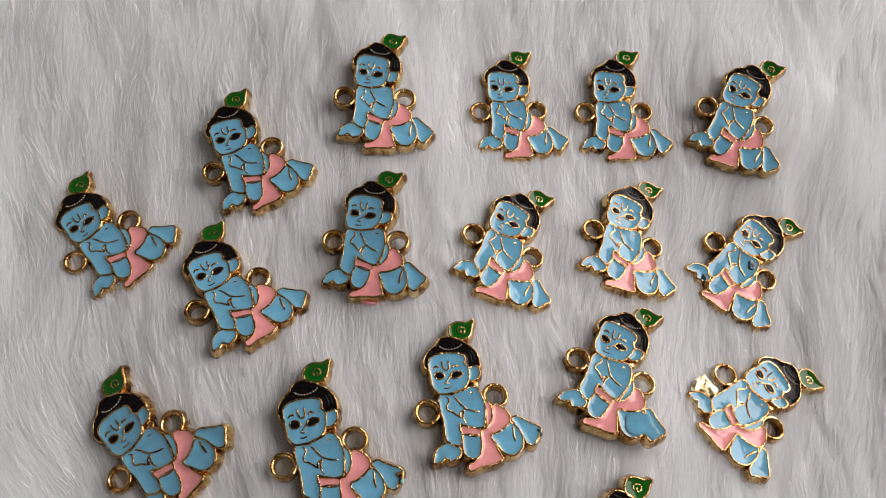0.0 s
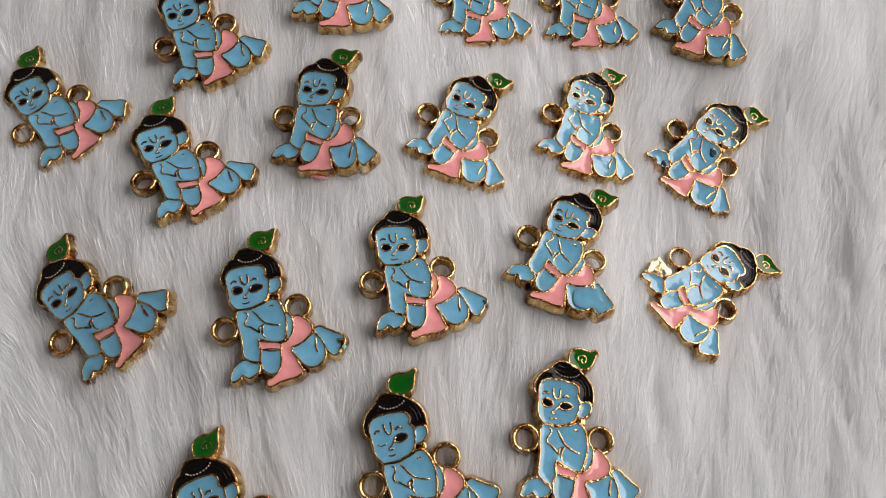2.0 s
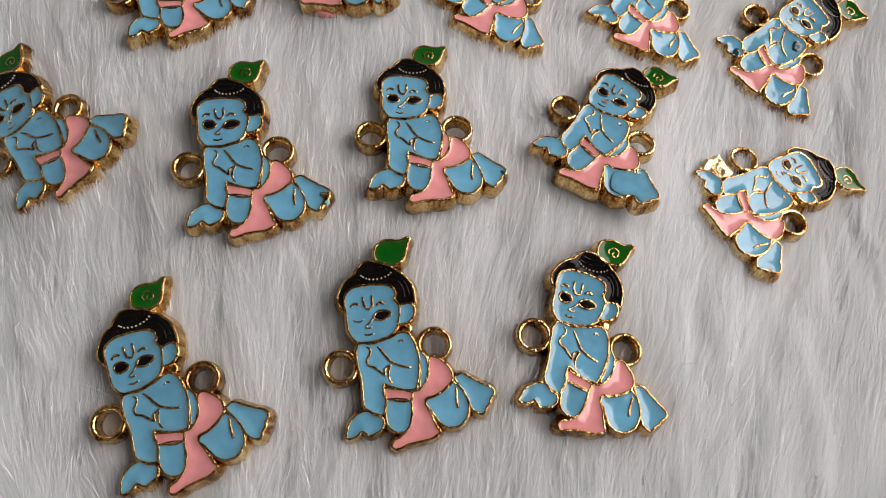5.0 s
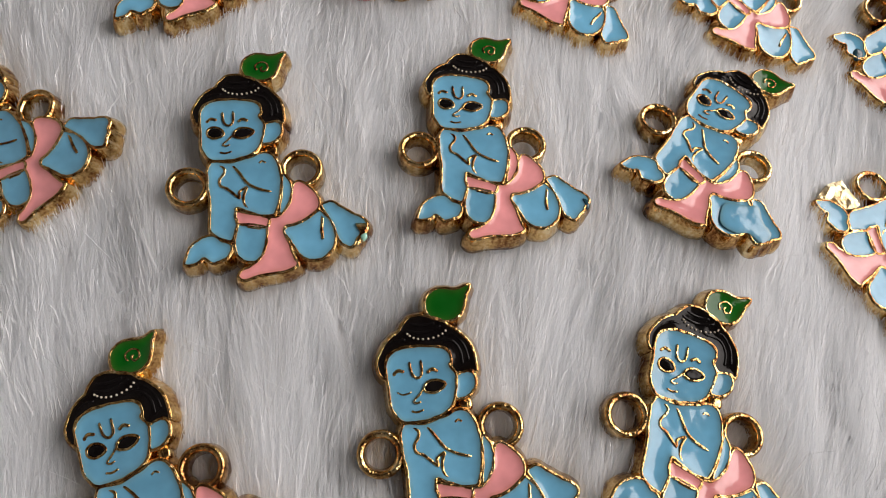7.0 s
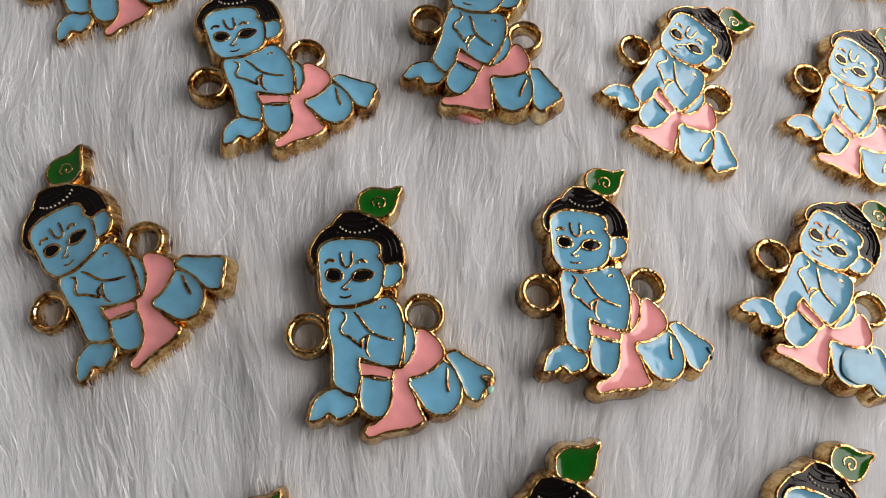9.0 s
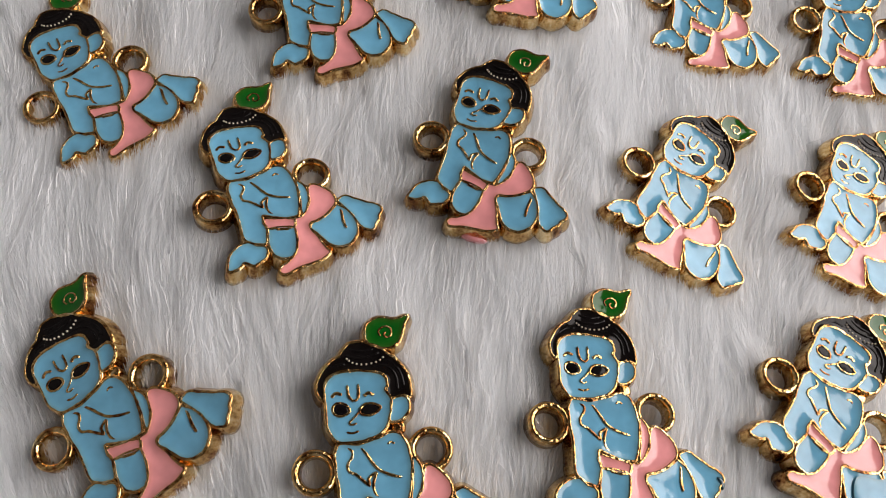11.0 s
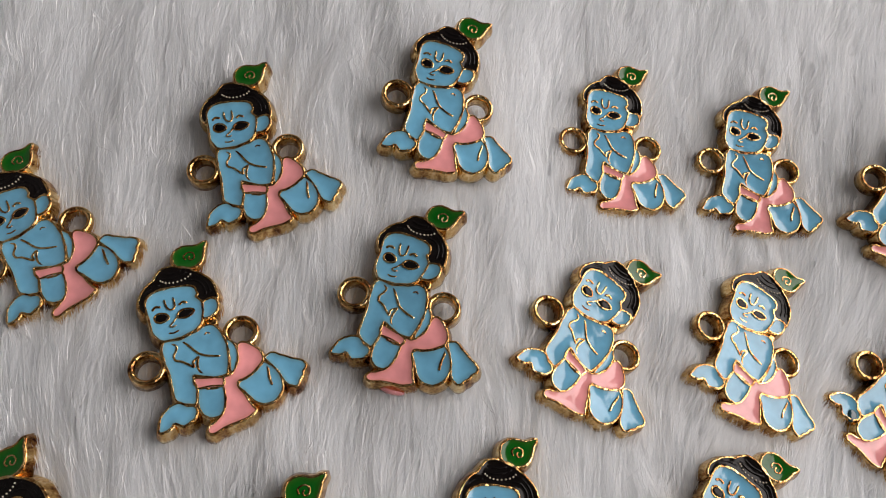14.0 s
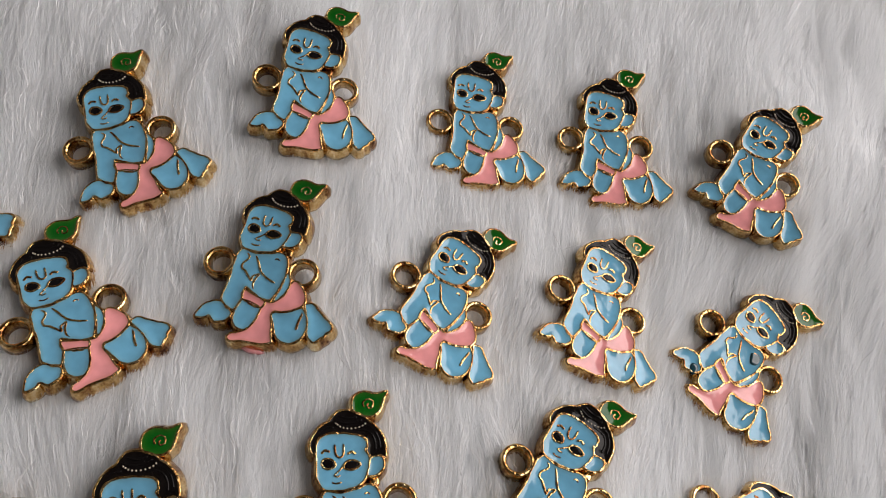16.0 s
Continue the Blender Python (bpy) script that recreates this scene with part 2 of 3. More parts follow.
# ---- the charm's drawing, in millimetres ----
FIELDS = {
    "leaf": (GREEN, [(1.7, 14.3), (1.9, 15.5), (2.7, 16.3), (3.6, 16.5), (4.5, 16.3), (5.8, 15.9), (7.3, 16.1), (6.6, 15.0), (6.1, 13.9), (5.6, 13.2), (4.5, 12.6), (3.4, 12.7), (2.7, 13.0), (2.1, 13.4)]),
    "hair": (BLACK, [(-4.6, 7.9), (-5.1, 8.9), (-4.8, 10.2), (-4.0, 11.4), (-2.9, 12.2), (-1.9, 12.6), (-1.2, 13.4), (-0.4, 13.9), (0.7, 14.0), (1.7, 13.6), (2.9, 13.0), (3.6, 12.3), (4.2, 11.6), (5.0, 10.6), (5.7, 9.2), (5.8, 7.7), (5.6, 6.3), (4.9, 6.6), (4.0, 6.6), (3.4, 6.7), (3.0, 7.5), (3.3, 8.3), (3.2, 9.2), (2.6, 9.9), (1.2, 10.3), (-0.4, 10.7), (-2.1, 10.9), (-3.3, 10.6), (-4.1, 9.8), (-4.3, 8.7)]),
    "face": (BLUE, [(-4.3, 8.2), (-4.0, 9.6), (-3.2, 10.4), (-2.1, 10.7), (-0.4, 10.5), (1.2, 10.2), (2.5, 9.7), (3.1, 9.0), (3.1, 8.2), (2.8, 7.6), (3.2, 6.6), (3.2, 5.7), (2.7, 4.5), (2.2, 3.5), (1.1, 2.7), (-0.5, 2.4), (-2.0, 2.5), (-3.3, 2.7), (-4.0, 3.2), (-4.5, 4.5), (-4.4, 6.5)]),
    "ear": (BLUE, [(3.3, 6.2), (3.9, 6.5), (4.6, 6.5), (5.2, 6.1), (5.3, 5.3), (4.9, 4.5), (4.0, 3.9), (3.1, 3.8), (2.7, 4.1), (3.1, 5.2)]),
    "torso": (BLUE, [(-3.9, 2.2), (-3.3, 2.5), (-1.4, 2.0), (0.9, 2.2), (2.3, 2.6), (3.4, 2.3), (4.0, 1.2), (4.2, -0.6), (4.0, -2.4), (3.6, -3.8), (3.0, -5.1), (2.5, -5.6), (1.3, -5.4), (-0.1, -4.7), (-1.3, -3.9), (-1.7, -4.1), (-1.7, -5.0), (-1.7, -5.8), (-2.1, -6.9), (-2.6, -7.9), (-3.6, -7.5), (-4.5, -6.8), (-4.8, -5.9), (-4.6, -4.3), (-4.4, -2.5), (-4.4, -0.7), (-4.3, 1.1)]),
    "waist": (BLUE, [(4.5, -0.8), (5.1, -1.6), (5.2, -2.9), (4.7, -4.2), (3.8, -5.5), (3.4, -5.4), (3.8, -4.0), (4.2, -2.3)]),
    "hand": (BLUE, [(-8.2, -9.7), (-7.7, -8.3), (-6.8, -7.4), (-5.6, -6.9), (-4.6, -7.0), (-3.7, -7.8), (-2.9, -8.3), (-2.8, -9.0), (-3.3, -9.7), (-4.2, -10.1), (-5.1, -10.2), (-5.7, -9.6), (-6.2, -9.4), (-6.8, -9.8), (-7.5, -9.9)]),
    "knee": (BLUE, [(-1.5, -6.1), (-0.4, -6.3), (0.8, -6.7), (1.5, -7.1), (1.5, -8.1), (1.2, -9.2), (0.6, -10.3), (-0.2, -10.9), (-1.2, -10.8), (-2.0, -10.1), (-2.3, -9.0), (-2.1, -7.6), (-1.8, -6.8)]),
    "band": (PINK, [(-1.7, -4.5), (-0.9, -4.7), (0.3, -5.2), (1.7, -5.8), (2.1, -6.2), (1.9, -6.8), (1.3, -7.0), (-0.1, -6.6), (-1.3, -6.1), (-1.7, -5.8)]),
    "cloth": (PINK, [(2.2, -6.0), (3.1, -6.0), (4.0, -5.4), (4.8, -4.5), (5.2, -3.3), (5.6, -2.2), (6.3, -2.0), (7.1, -2.6), (7.8, -3.6), (8.2, -4.7), (7.8, -5.9), (6.5, -6.7), (5.0, -7.2), (3.8, -7.3), (3.4, -7.9), (3.7, -9.2), (4.0, -10.5), (4.2, -11.6), (4.4, -12.3), (3.4, -12.7), (1.9, -12.8), (0.3, -12.7), (-1.0, -12.9), (-1.9, -12.9), (-2.4, -12.4), (-1.9, -11.8), (-0.9, -11.5), (0.2, -10.9), (1.0, -9.7), (1.5, -8.3), (1.6, -7.3), (1.9, -6.6)]),
    "thigh": (BLUE, [(3.8, -7.6), (5.1, -7.4), (6.6, -6.9), (7.9, -6.2), (8.5, -6.7), (9.0, -7.6), (9.3, -8.9), (9.2, -10.2), (8.6, -11.3), (7.6, -12.0), (6.6, -12.1), (5.6, -11.8), (4.9, -11.1), (4.4, -10.1), (4.0, -9.0), (3.6, -8.2)]),
    "foot": (BLUE, [(8.4, -5.7), (9.0, -5.3), (9.8, -5.4), (10.6, -6.2), (11.7, -7.2), (12.7, -7.9), (13.2, -8.6), (13.0, -9.3), (12.45, -9.75), (12.2, -10.25), (11.7, -10.65), (11.3, -11.15), (10.7, -11.35), (10.1, -10.9), (9.7, -10.2), (9.5, -9.2), (9.3, -8.1), (8.9, -7.0)]),
}
SPOTS = {
    "eye_a": [(-3.7, 6.3), (-3.5, 7.0), (-2.8, 7.2), (-2.0, 6.8), (-1.7, 6.1), (-2.2, 5.7), (-3.1, 5.7)],
    "eye_b": [(-0.6, 5.6), (-0.2, 6.3), (0.6, 6.5), (1.5, 6.2), (1.9, 5.7), (1.2, 5.2), (0.3, 5.1)],
}
LINES = {
    "arm_a": (0.17, [(-3.3, 2.5), (-2.3, 1.5), (-2.4, 0.8), (-3.0, 0.1), (-3.0, -0.7), (-2.3, -1.2), (-1.7, -1.9), (-1.0, -2.7), (-0.9, -1.9), (0.1, -1.4)]),
    "arm_b": (0.17, [(-1.5, 2.1), (-0.6, 0.6), (-0.2, -0.3), (0.4, -1.2), (1.5, -2.0), (2.8, -2.6)]),
    "arm_c": (0.17, [(0.1, -1.4), (-0.5, -2.6), (-0.5, -3.8), (0.3, -4.8), (1.6, -5.3), (3.0, -5.3)]),
    "knee": (0.19, [(8.2, -5.9), (8.2, -7.1), (7.9, -8.5), (7.8, -9.8)]),
    "brow_a": (0.20, [(-3.6, 8.0), (-3.0, 8.4), (-2.3, 8.1)]),
    "brow_b": (0.20, [(0.2, 7.4), (0.8, 7.7), (1.4, 7.3)]),
    "mark": (0.15, [(-1.5, 9.1), (-1.5, 7.7), (-1.0, 7.1), (-0.4, 7.5), (-0.2, 9.0)]),
    "nose": (0.12, [(-0.7, 5.7), (-1.3, 5.2), (-2.0, 4.7), (-1.7, 4.4), (-1.2, 4.5)]),
    "mouth": (0.13, [(-2.5, 3.7), (-1.9, 3.45), (-1.1, 3.55)]),
    "chest": (0.12, [(1.9, 1.4), (2.3, 1.6), (2.7, 1.3)]),
    "ear": (0.10, [(3.4, 5.2), (2.9, 4.6)]),
}
SWIRL = [(3.5, 14.2), (3.4, 14.9), (4.2, 15.3), (4.9, 14.9), (4.8, 14.1), (4.2, 13.9), (4.0, 14.4), (4.3, 14.6)]
RIDGES = (
    [(-1.2, 12.7), (0.2, 12.1), (1.6, 12.0), (3.0, 12.3)],
    [(-0.7, 13.4), (0.8, 12.8), (2.4, 12.8)],
    [(-4.7, 9.3), (-3.9, 10.9), (-2.5, 11.7), (-1.3, 11.6)],
    [(5.1, 7.6), (5.0, 9.4), (4.1, 11.0), (3.2, 11.2)],
    [(4.3, 7.4), (4.4, 9.0), (3.6, 10.4), (1.6, 10.8)],
)
BEADS = [(-1.0, 12.2), (-0.4, 11.6), (0.6, 11.2), (1.8, 11.1), (2.9, 11.3), (3.6, 11.8)]
SPILL = [(5.5, -8.0), (8.0, -6.9), (9.4, -6.2), (10.6, -8.0), (12.2, -9.2), (11.5, -11.0), (9.6, -10.6), (8.2, -11.4), (6.0, -11.0)]
LOOPS = ((-6.9, 0.0), (6.8, -0.2))
THICK = 3.0
NAMES = {GREEN: "green_enamel_inlay", BLACK: "black_enamel_inlay", BLUE: "blue_enamel_inlay", PINK: "pink_enamel_inlay"}
OUTLINES = {}
shaky = np.random.RandomState(6)
for key, (_, points) in FIELDS.items():
    line = curve_through(points, True)
    k = np.arange(len(line)) * 2 * np.pi / len(line)
    off = sum(shaky.uniform(0.01, 0.022) * np.sin(n * k + shaky.uniform(0, 6.3)) for n in (3, 7, 11, 17, 23))
    OUTLINES[key] = grown(line, 1.0) * off[:, None] + line * (1 - off[:, None])

# where the charms lie: x, y, height of the top face (mm), turn (degrees), slopes of the top face
FAR_CHARMS = [
    (-83.2, 6.2, -4.1, 41.0, 0.114, 0.055),
    (-53.9, 23.6, 1.1, 23.9, 0.094, 0.102),
    (-55.1, -8.0, -0.3, 32.3, 0.021, -0.081),
    (-24.4, 38.0, 4.7, -0.9, -0.005, 0.147),
    (7.8, 39.2, -1.7, 2.6, 0.008, 0.088),
    (-26.9, 2.7, 2.0, -4.6, 0.141, 0.027),
    (3.0, 2.1, 0.3, -22.3, -0.080, -0.018),
    (33.7, 39.0, -1.4, -1.5, 0.092, 0.150),
    (30.8, 4.6, -1.7, -17.4, -0.072, -0.010),
    (57.9, -0.5, -3.4, -43.6, 0.043, 0.060),
    (61.9, 35.0, 2.7, -25.4, 0.178, 0.192),
]
NEAR_CHARMS = [
    (-68.6, -39.1, -2.3, 44.7, 0.239, 0.087),
    (-35.7, -41.4, 2.2, 18.8, 0.029, 0.048),
    (-8.5, -33.0, 2.6, 12.9, 0.007, -0.054),
    (22.3, -26.9, 1.5, -24.8, 0.031, -0.119),
    (52.5, -32.7, -3.4, -58.2, -0.012, -0.097),
    (-39.9, -78.7, -0.4, 31.9, 0.097, 0.060),
    (-8.7, -69.4, 1.2, 20.6, 0.041, 0.133),
    (19.1, -64.5, 1.5, -2.2, -0.017, 0.060),
]
CHARMS = FAR_CHARMS + NEAR_CHARMS


def build_charm(swirl=True, eyes=("eye_a", "eye_b"), knee=True, sash=BLUE):
    charm = new("charm")
    bm = bmesh.new()
    for i, line in enumerate(OUTLINES.values()):
        top = -0.50 - 0.006 * i
        stacked(bm, [(grown(line, 0.55), -THICK), (grown(line, 0.76), -THICK + 0.25), (grown(line, 0.72), -1.7), (grown(line, 0.40), -0.6), (grown(line, 0.30), -0.24), (grown(line, 0.24), -0.12), (grown(line, 0.10), -0.09), (grown(line, -0.02), top)])
    turn = np.linspace(0, 2 * np.pi, 16, endpoint=False)
    blob = np.stack([np.cos(turn), np.sin(turn)], 1)
    stacked(bm, [(blob * r + (3.6, 3.0), z) for r, z in ((0.8, -2.9), (0.85, -0.7), (0.6, -0.5), (0.2, -0.45))])
    part("metal_body", bm, GOLD, charm)
    bm = bmesh.new()
    for line in OUTLINES.values():
        wire(bm, grown(line, 0.04), 0.12, -0.02, True)
    for key, (radius, points) in LINES.items():
        if knee or key != "knee":
            wire(bm, curve_through(points, False), radius, -0.17, False)
    for key, points in SPOTS.items():
        ring = curve_through(points, True)
        if key in eyes:
            wire(bm, ring, 0.15, -0.15, True)
        else:
            wire(bm, ring[:9], 0.10, -0.18, False)
    if swirl:
        wire(bm, curve_through(SWIRL, False), 0.11, -0.17, False)
    part("gold_outline", bm, GOLD, charm, "thin raised gold outline")
    for x, y in LOOPS:
        bm = bmesh.new()
        turn = np.linspace(0, 2 * np.pi, 40, endpoint=False)
        unit = np.stack([np.cos(turn), np.sin(turn)], 1)
        rings = [(1.62, -2.5), (1.9, -2.75), (2.5, -2.75), (2.78, -2.5), (2.64, -0.5), (2.5, -0.22), (2.25, -0.13), (1.98, -0.22), (1.78, -0.5)]
        rows = [[bm.verts.new(((x + r * u[0]) * MM, (y + r * u[1]) * MM, z * MM)) for u in unit] for r, z in rings]
        for low, high in zip(rows, rows[1:] + rows[:1]):
            for i in range(40):
                j = (i + 1) % 40
                bm.faces.new((low[i], low[j], high[j], high[i]))
        part("hanging_loop", bm, GOLD, charm)
    for key, (mat, _) in FIELDS.items():
        bm = bmesh.new()
        slim = key in ("band", "waist")
        mat = sash if key == "waist" else mat
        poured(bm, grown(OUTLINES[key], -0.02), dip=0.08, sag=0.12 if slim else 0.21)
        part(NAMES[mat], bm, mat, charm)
    for key in eyes:
        line = curve_through(SPOTS[key], True)
        bm = bmesh.new()
        stacked(bm, [(grown(line, -0.1), -0.4), (grown(line, -0.16), -0.17), (grown(line, -0.34), -0.15)], cap_bottom=False)
        part("black_enamel_inlay", bm, BLACK, charm)
    if not knee:
        bm = bmesh.new()
        poured(bm, curve_through(SPILL, True), edge=0.05, dip=-0.03, sag=-0.03)
        part("blue_enamel_inlay", bm, BLUE, charm)
    bm = bmesh.new()
    for points in RIDGES:
        wire(bm, curve_through(points, False), 0.2, -0.22, False, flat=0.55)
    part("hair_ridge", bm, BLACK, charm)
    bm = bmesh.new()
    bmesh.ops.create_icosphere(bm, subdivisions=1, radius=0.15 * MM)
    bead = mesh_from("bead", bm, PALE)
    for x, y in curve_through(BEADS, False, 2)[:-1]:
        ob = new("bead", bead)
        ob.parent, ob.location = charm, (x * MM, y * MM, -0.10 * MM)
    return tagged(charm, "gold-edged blue and pink enamel figure charm lying on white fur", "charm", "scattered enamel charms")


def charm_pose(x, y, z, turn, sx, sy):
    up = Vector((-sx, -sy, 1)).normalized()
    ahead = Vector((math.cos(radians(turn)), math.sin(radians(turn)), 0))
    ahead = (ahead - up * ahead.dot(up)).normalized()
    side = up.cross(ahead)
    m = Matrix((ahead, side, up)).transposed().to_4x4()
    m.translation = (x * MM, y * MM, (z + LIFT) * MM)
    return m


# ---- an unseen room, added around the fur to shape its light ----
def slab(name, lo, hi, mat, label):
    bm = bmesh.new()
    box(bm, lo, hi)
    ob = new(name, mesh_from(name, bm, mat, False))
    return tagged(ob, label, "wall", kind="structure")


FLOOR_Z, TOP_Z, X0, X1, Y0, Y1 = -0.030, 2.3, -1.3, WINDOW[0], -1.1, 1.5
slab("floor", (X0 - 0.2, Y0 - 0.2, FLOOR_Z - 0.1), (X1 + 0.2, Y1 + 0.2, FLOOR_Z), plaster("floor_paint", (0.20, 0.19, 0.18)), "plain dull floor under the fur")
# added out of view, dark so that enamel and gold reflect a dark overhead
slab("ceiling", (X0 - 0.2, Y0 - 0.2, TOP_Z), (X1 + 0.2, Y1 + 0.2, TOP_Z + 0.1), plaster("dark_overhead", (0.045, 0.042, 0.04)), "unseen added ceiling, dark for the charms' reflections")
# added walls, never in view; their tone sets the fill on the fur
slab("wall_west", (X0 - 0.15, Y0, FLOOR_Z), (X0, Y1, TOP_Z), WALL, "plain added wall, unseen, bouncing fill")
slab("wall_north", (X0 - 0.15, Y1, FLOOR_Z), (X1 + 0.15, Y1 + 0.15, TOP_Z), WALL, "plain added wall, unseen, bouncing fill")
slab("wall_south", (X0 - 0.15, Y0 - 0.15, FLOOR_Z), (X1 + 0.15, Y0, TOP_Z), WALL, "plain added wall, unseen, bouncing fill")
bm = bmesh.new()
wy0, wy1 = WINDOW[1] - WINDOW[3] / 2, WINDOW[1] + WINDOW[3] / 2
wz0, wz1 = WINDOW[2] - WINDOW[4] / 2, WINDOW[2] + WINDOW[4] / 2
for lo, hi in (((X1, Y0, FLOOR_Z), (X1 + 0.15, wy0, TOP_Z)), ((X1, wy1, FLOOR_Z), (X1 + 0.15, Y1, TOP_Z)),
               ((X1, wy0, FLOOR_Z), (X1 + 0.15, wy1, wz0)), ((X1, wy0, wz1), (X1 + 0.15, wy1, TOP_Z))):
    box(bm, lo, hi)
tagged(new("wall_east", mesh_from("wall_east", bm, WALL, False)), "plain added wall, unseen, with a window opening", "wall", kind="structure")

# ---- the charms ----
PLAIN_LEAF, SPILLED, SASHED = 17, 14, 13  # rows of the charms that differ in their enamel
first = build_charm()
first.matrix_basis = charm_pose(*CHARMS[0])
for i, row in enumerate(CHARMS[1:], 1):
    if i == PLAIN_LEAF:
        ob = build_charm(swirl=False, eyes=("eye_b",))
        ob.matrix_basis = charm_pose(*row)
        tagged(ob, "gold-edged enamel figure charm with plain green leaf and one unfilled eye")
    elif i == SPILLED:
        ob = build_charm(knee=False)
        ob.matrix_basis = charm_pose(*row)
        tagged(ob, "gold-edged enamel figure charm with blue enamel spilled over its leg")
    elif i == SASHED:
        ob = build_charm(sash=PINK)
        ob.matrix_basis = charm_pose(*row)
    else:
        copy_thing(first, charm_pose(*row))

FLAKED, DRIPPED, WORN, STAINED, TIPPED = 15, 5, 12, 9, 13


def lump(points, z, high):
    """A small uneven pad on a charm, in its own millimetres."""
    bm = bmesh.new()
    line = curve_through(points, True)
    mid = line.mean(0)
    stacked(bm, [(line, z - 0.25), (grown(line, -0.03), z + 0.3 * high), (mid + (line - mid) * 0.6, z + high), (mid + (line - mid) * 0.25, z + 1.05 * high)])
    return bm


def crumpled(points):
    """A thin torn flake of metal leaf with creases, its faces flat."""
    r = np.random.RandomState(4)
    line = np.array(points)
    mid = line.mean(0)
    bm = bmesh.new()
    rings = [(line, -1.5, 0.1), (line, -0.15, 0.1), (mid + (line - mid) * 0.7, 0.05, 0.16), (mid + (line - mid) * 0.35, 0.0, 0.12)]
    rows = [[bm.verts.new(((x + r.normal(0, 0.1)) * MM, (y + r.normal(0, 0.1)) * MM, (z + r.uniform(-k, k)) * MM)) for x, y in ring] for ring, z, k in rings]
    for low, high in zip(rows, rows[1:]):
        for i in range(len(low)):
            j = (i + 1) % len(low)
            bm.faces.new((low[i], low[j], high[j], high[i]))
    bm.faces.new(rows[-1])
    bm.faces.new(rows[0])
    bmesh.ops.triangulate(bm, faces=bm.faces)
    bmesh.ops.recalc_face_normals(bm, faces=bm.faces)
    return bm


charms = [o for o in scene.objects if o.parent is None and o.name.split(".")[0] == "charm"]


def charm_at(i):
    return min(charms, key=lambda o: (o.location.x - CHARMS[i][0] * MM) ** 2 + (o.location.y - CHARMS[i][1] * MM) ** 2)


part("metal_flake", crumpled([(-8.7, -9.0), (-9.2, -7.7), (-9.7, -6.4), (-9.7, -5.2), (-9.4, -4.0), (-8.2, -3.9), (-6.9, -3.8), (-5.9, -3.9), (-5.1, -4.0), (-5.0, -5.1), (-5.5, -6.3), (-6.6, -6.9), (-7.4, -7.5), (-7.7, -8.5)]), FLAKE, charm_at(FLAKED), "loose flake of bright gold metal", smooth=False)
tagged(charm_at(FLAKED), "gold-edged enamel figure charm with a gold flake on its hand")
part("enamel_drip", lump([(-0.2, -13.2), (1.2, -13.4), (2.7, -13.5), (3.4, -13.6), (2.6, -14.0), (1.0, -14.0), (-0.1, -13.6)], -1.9, 0.75), PINK, charm_at(DRIPPED), "drip of pink enamel")
tagged(charm_at(DRIPPED), "gold-edged enamel figure charm with pink enamel dripped below its hem")
part("bare_patch", lump([(11.9, -8.6), (13.1, -8.8), (13.5, -9.4), (13.0, -10.2), (12.3, -11.0), (11.4, -11.5), (11.5, -10.6), (12.2, -9.8)], -0.08, 0.12), GOLD, charm_at(WORN), "bare gold patch")
tagged(charm_at(WORN), "gold-edged enamel figure charm with a worn bare gold foot")
part("enamel_chip", lump([(12.2, -10.3), (12.9, -10.0), (13.0, -10.6), (12.4, -11.0)], 0.0, 0.15), MINT, charm_at(WORN), "pale green enamel chip")
part("pit", lump([(8.4, -8.1), (8.7, -8.0), (8.8, -8.3), (8.5, -8.5)], -0.24, 0.03), BLACK, charm_at(WORN), "dark pit in the enamel")
part("dark_stain", lump([(1.6, 1.2), (2.8, 1.9), (3.7, 1.0), (3.5, -0.2), (2.6, -0.6), (2.0, 0.2)], -0.16, 0.05), TEAL, charm_at(STAINED), "dark teal stain")
part("dark_stain", lump([(-4.6, -8.7), (-3.6, -8.3), (-2.9, -9.2), (-3.2, -10.3), (-4.2, -10.0)], -0.10, 0.12), TEAL, charm_at(STAINED), "dark teal stain")
tagged(charm_at(STAINED), "gold-edged enamel figure charm with dark teal stains on its chest")
part("dark_stain", lump([(12.5, -8.6), (13.1, -8.9), (13.2, -9.6), (12.8, -10.2), (12.6, -9.4)], -0.08, 0.1), TEAL, charm_at(TIPPED), "dark stain at the tip")
tagged(charm_at(TIPPED), "gold-edged enamel figure charm with a dark stained foot tip")

# ---- the fur throw ----
SPOT = np.array(CHARMS)


def fur_height(x, y):
    """Height (mm) of the soft bed: it gives way under the charms and swells between them."""
    d2 = (x[..., None] - SPOT[:, 0]) ** 2 + (y[..., None] - SPOT[:, 1]) ** 2
    w = np.exp(-d2 / (2 * 13.0**2))
    tilt = (SPOT[:, 4] * (x[..., None] - SPOT[:, 0]) + SPOT[:, 5] * (y[..., None] - SPOT[:, 1])) * np.exp(-d2 / (2 * 17.0**2))
    return (w * (SPOT[:, 2] + tilt)).sum(-1) / (w.sum(-1) + 0.12) + LIFT - THICK - 0.6


def ripple(x, y, size, seed):
    """Smooth unevenness between -1 and 1, of about that size in millimetres."""
    r = np.random.RandomState(seed)
    out = 0 * x
    for _ in range(7):
        a, k, p = r.uniform(0, 2 * np.pi), r.uniform(0.6, 1.5) * 2 * np.pi / size, r.uniform(0, 2 * np.pi)
        out = out + np.sin(k * (x * np.cos(a) + y * np.sin(a)) + p + 1.3 * np.sin(0.6 * k * (y * np.cos(a) - x * np.sin(a)) + 2 * p))
    return out / 4.0


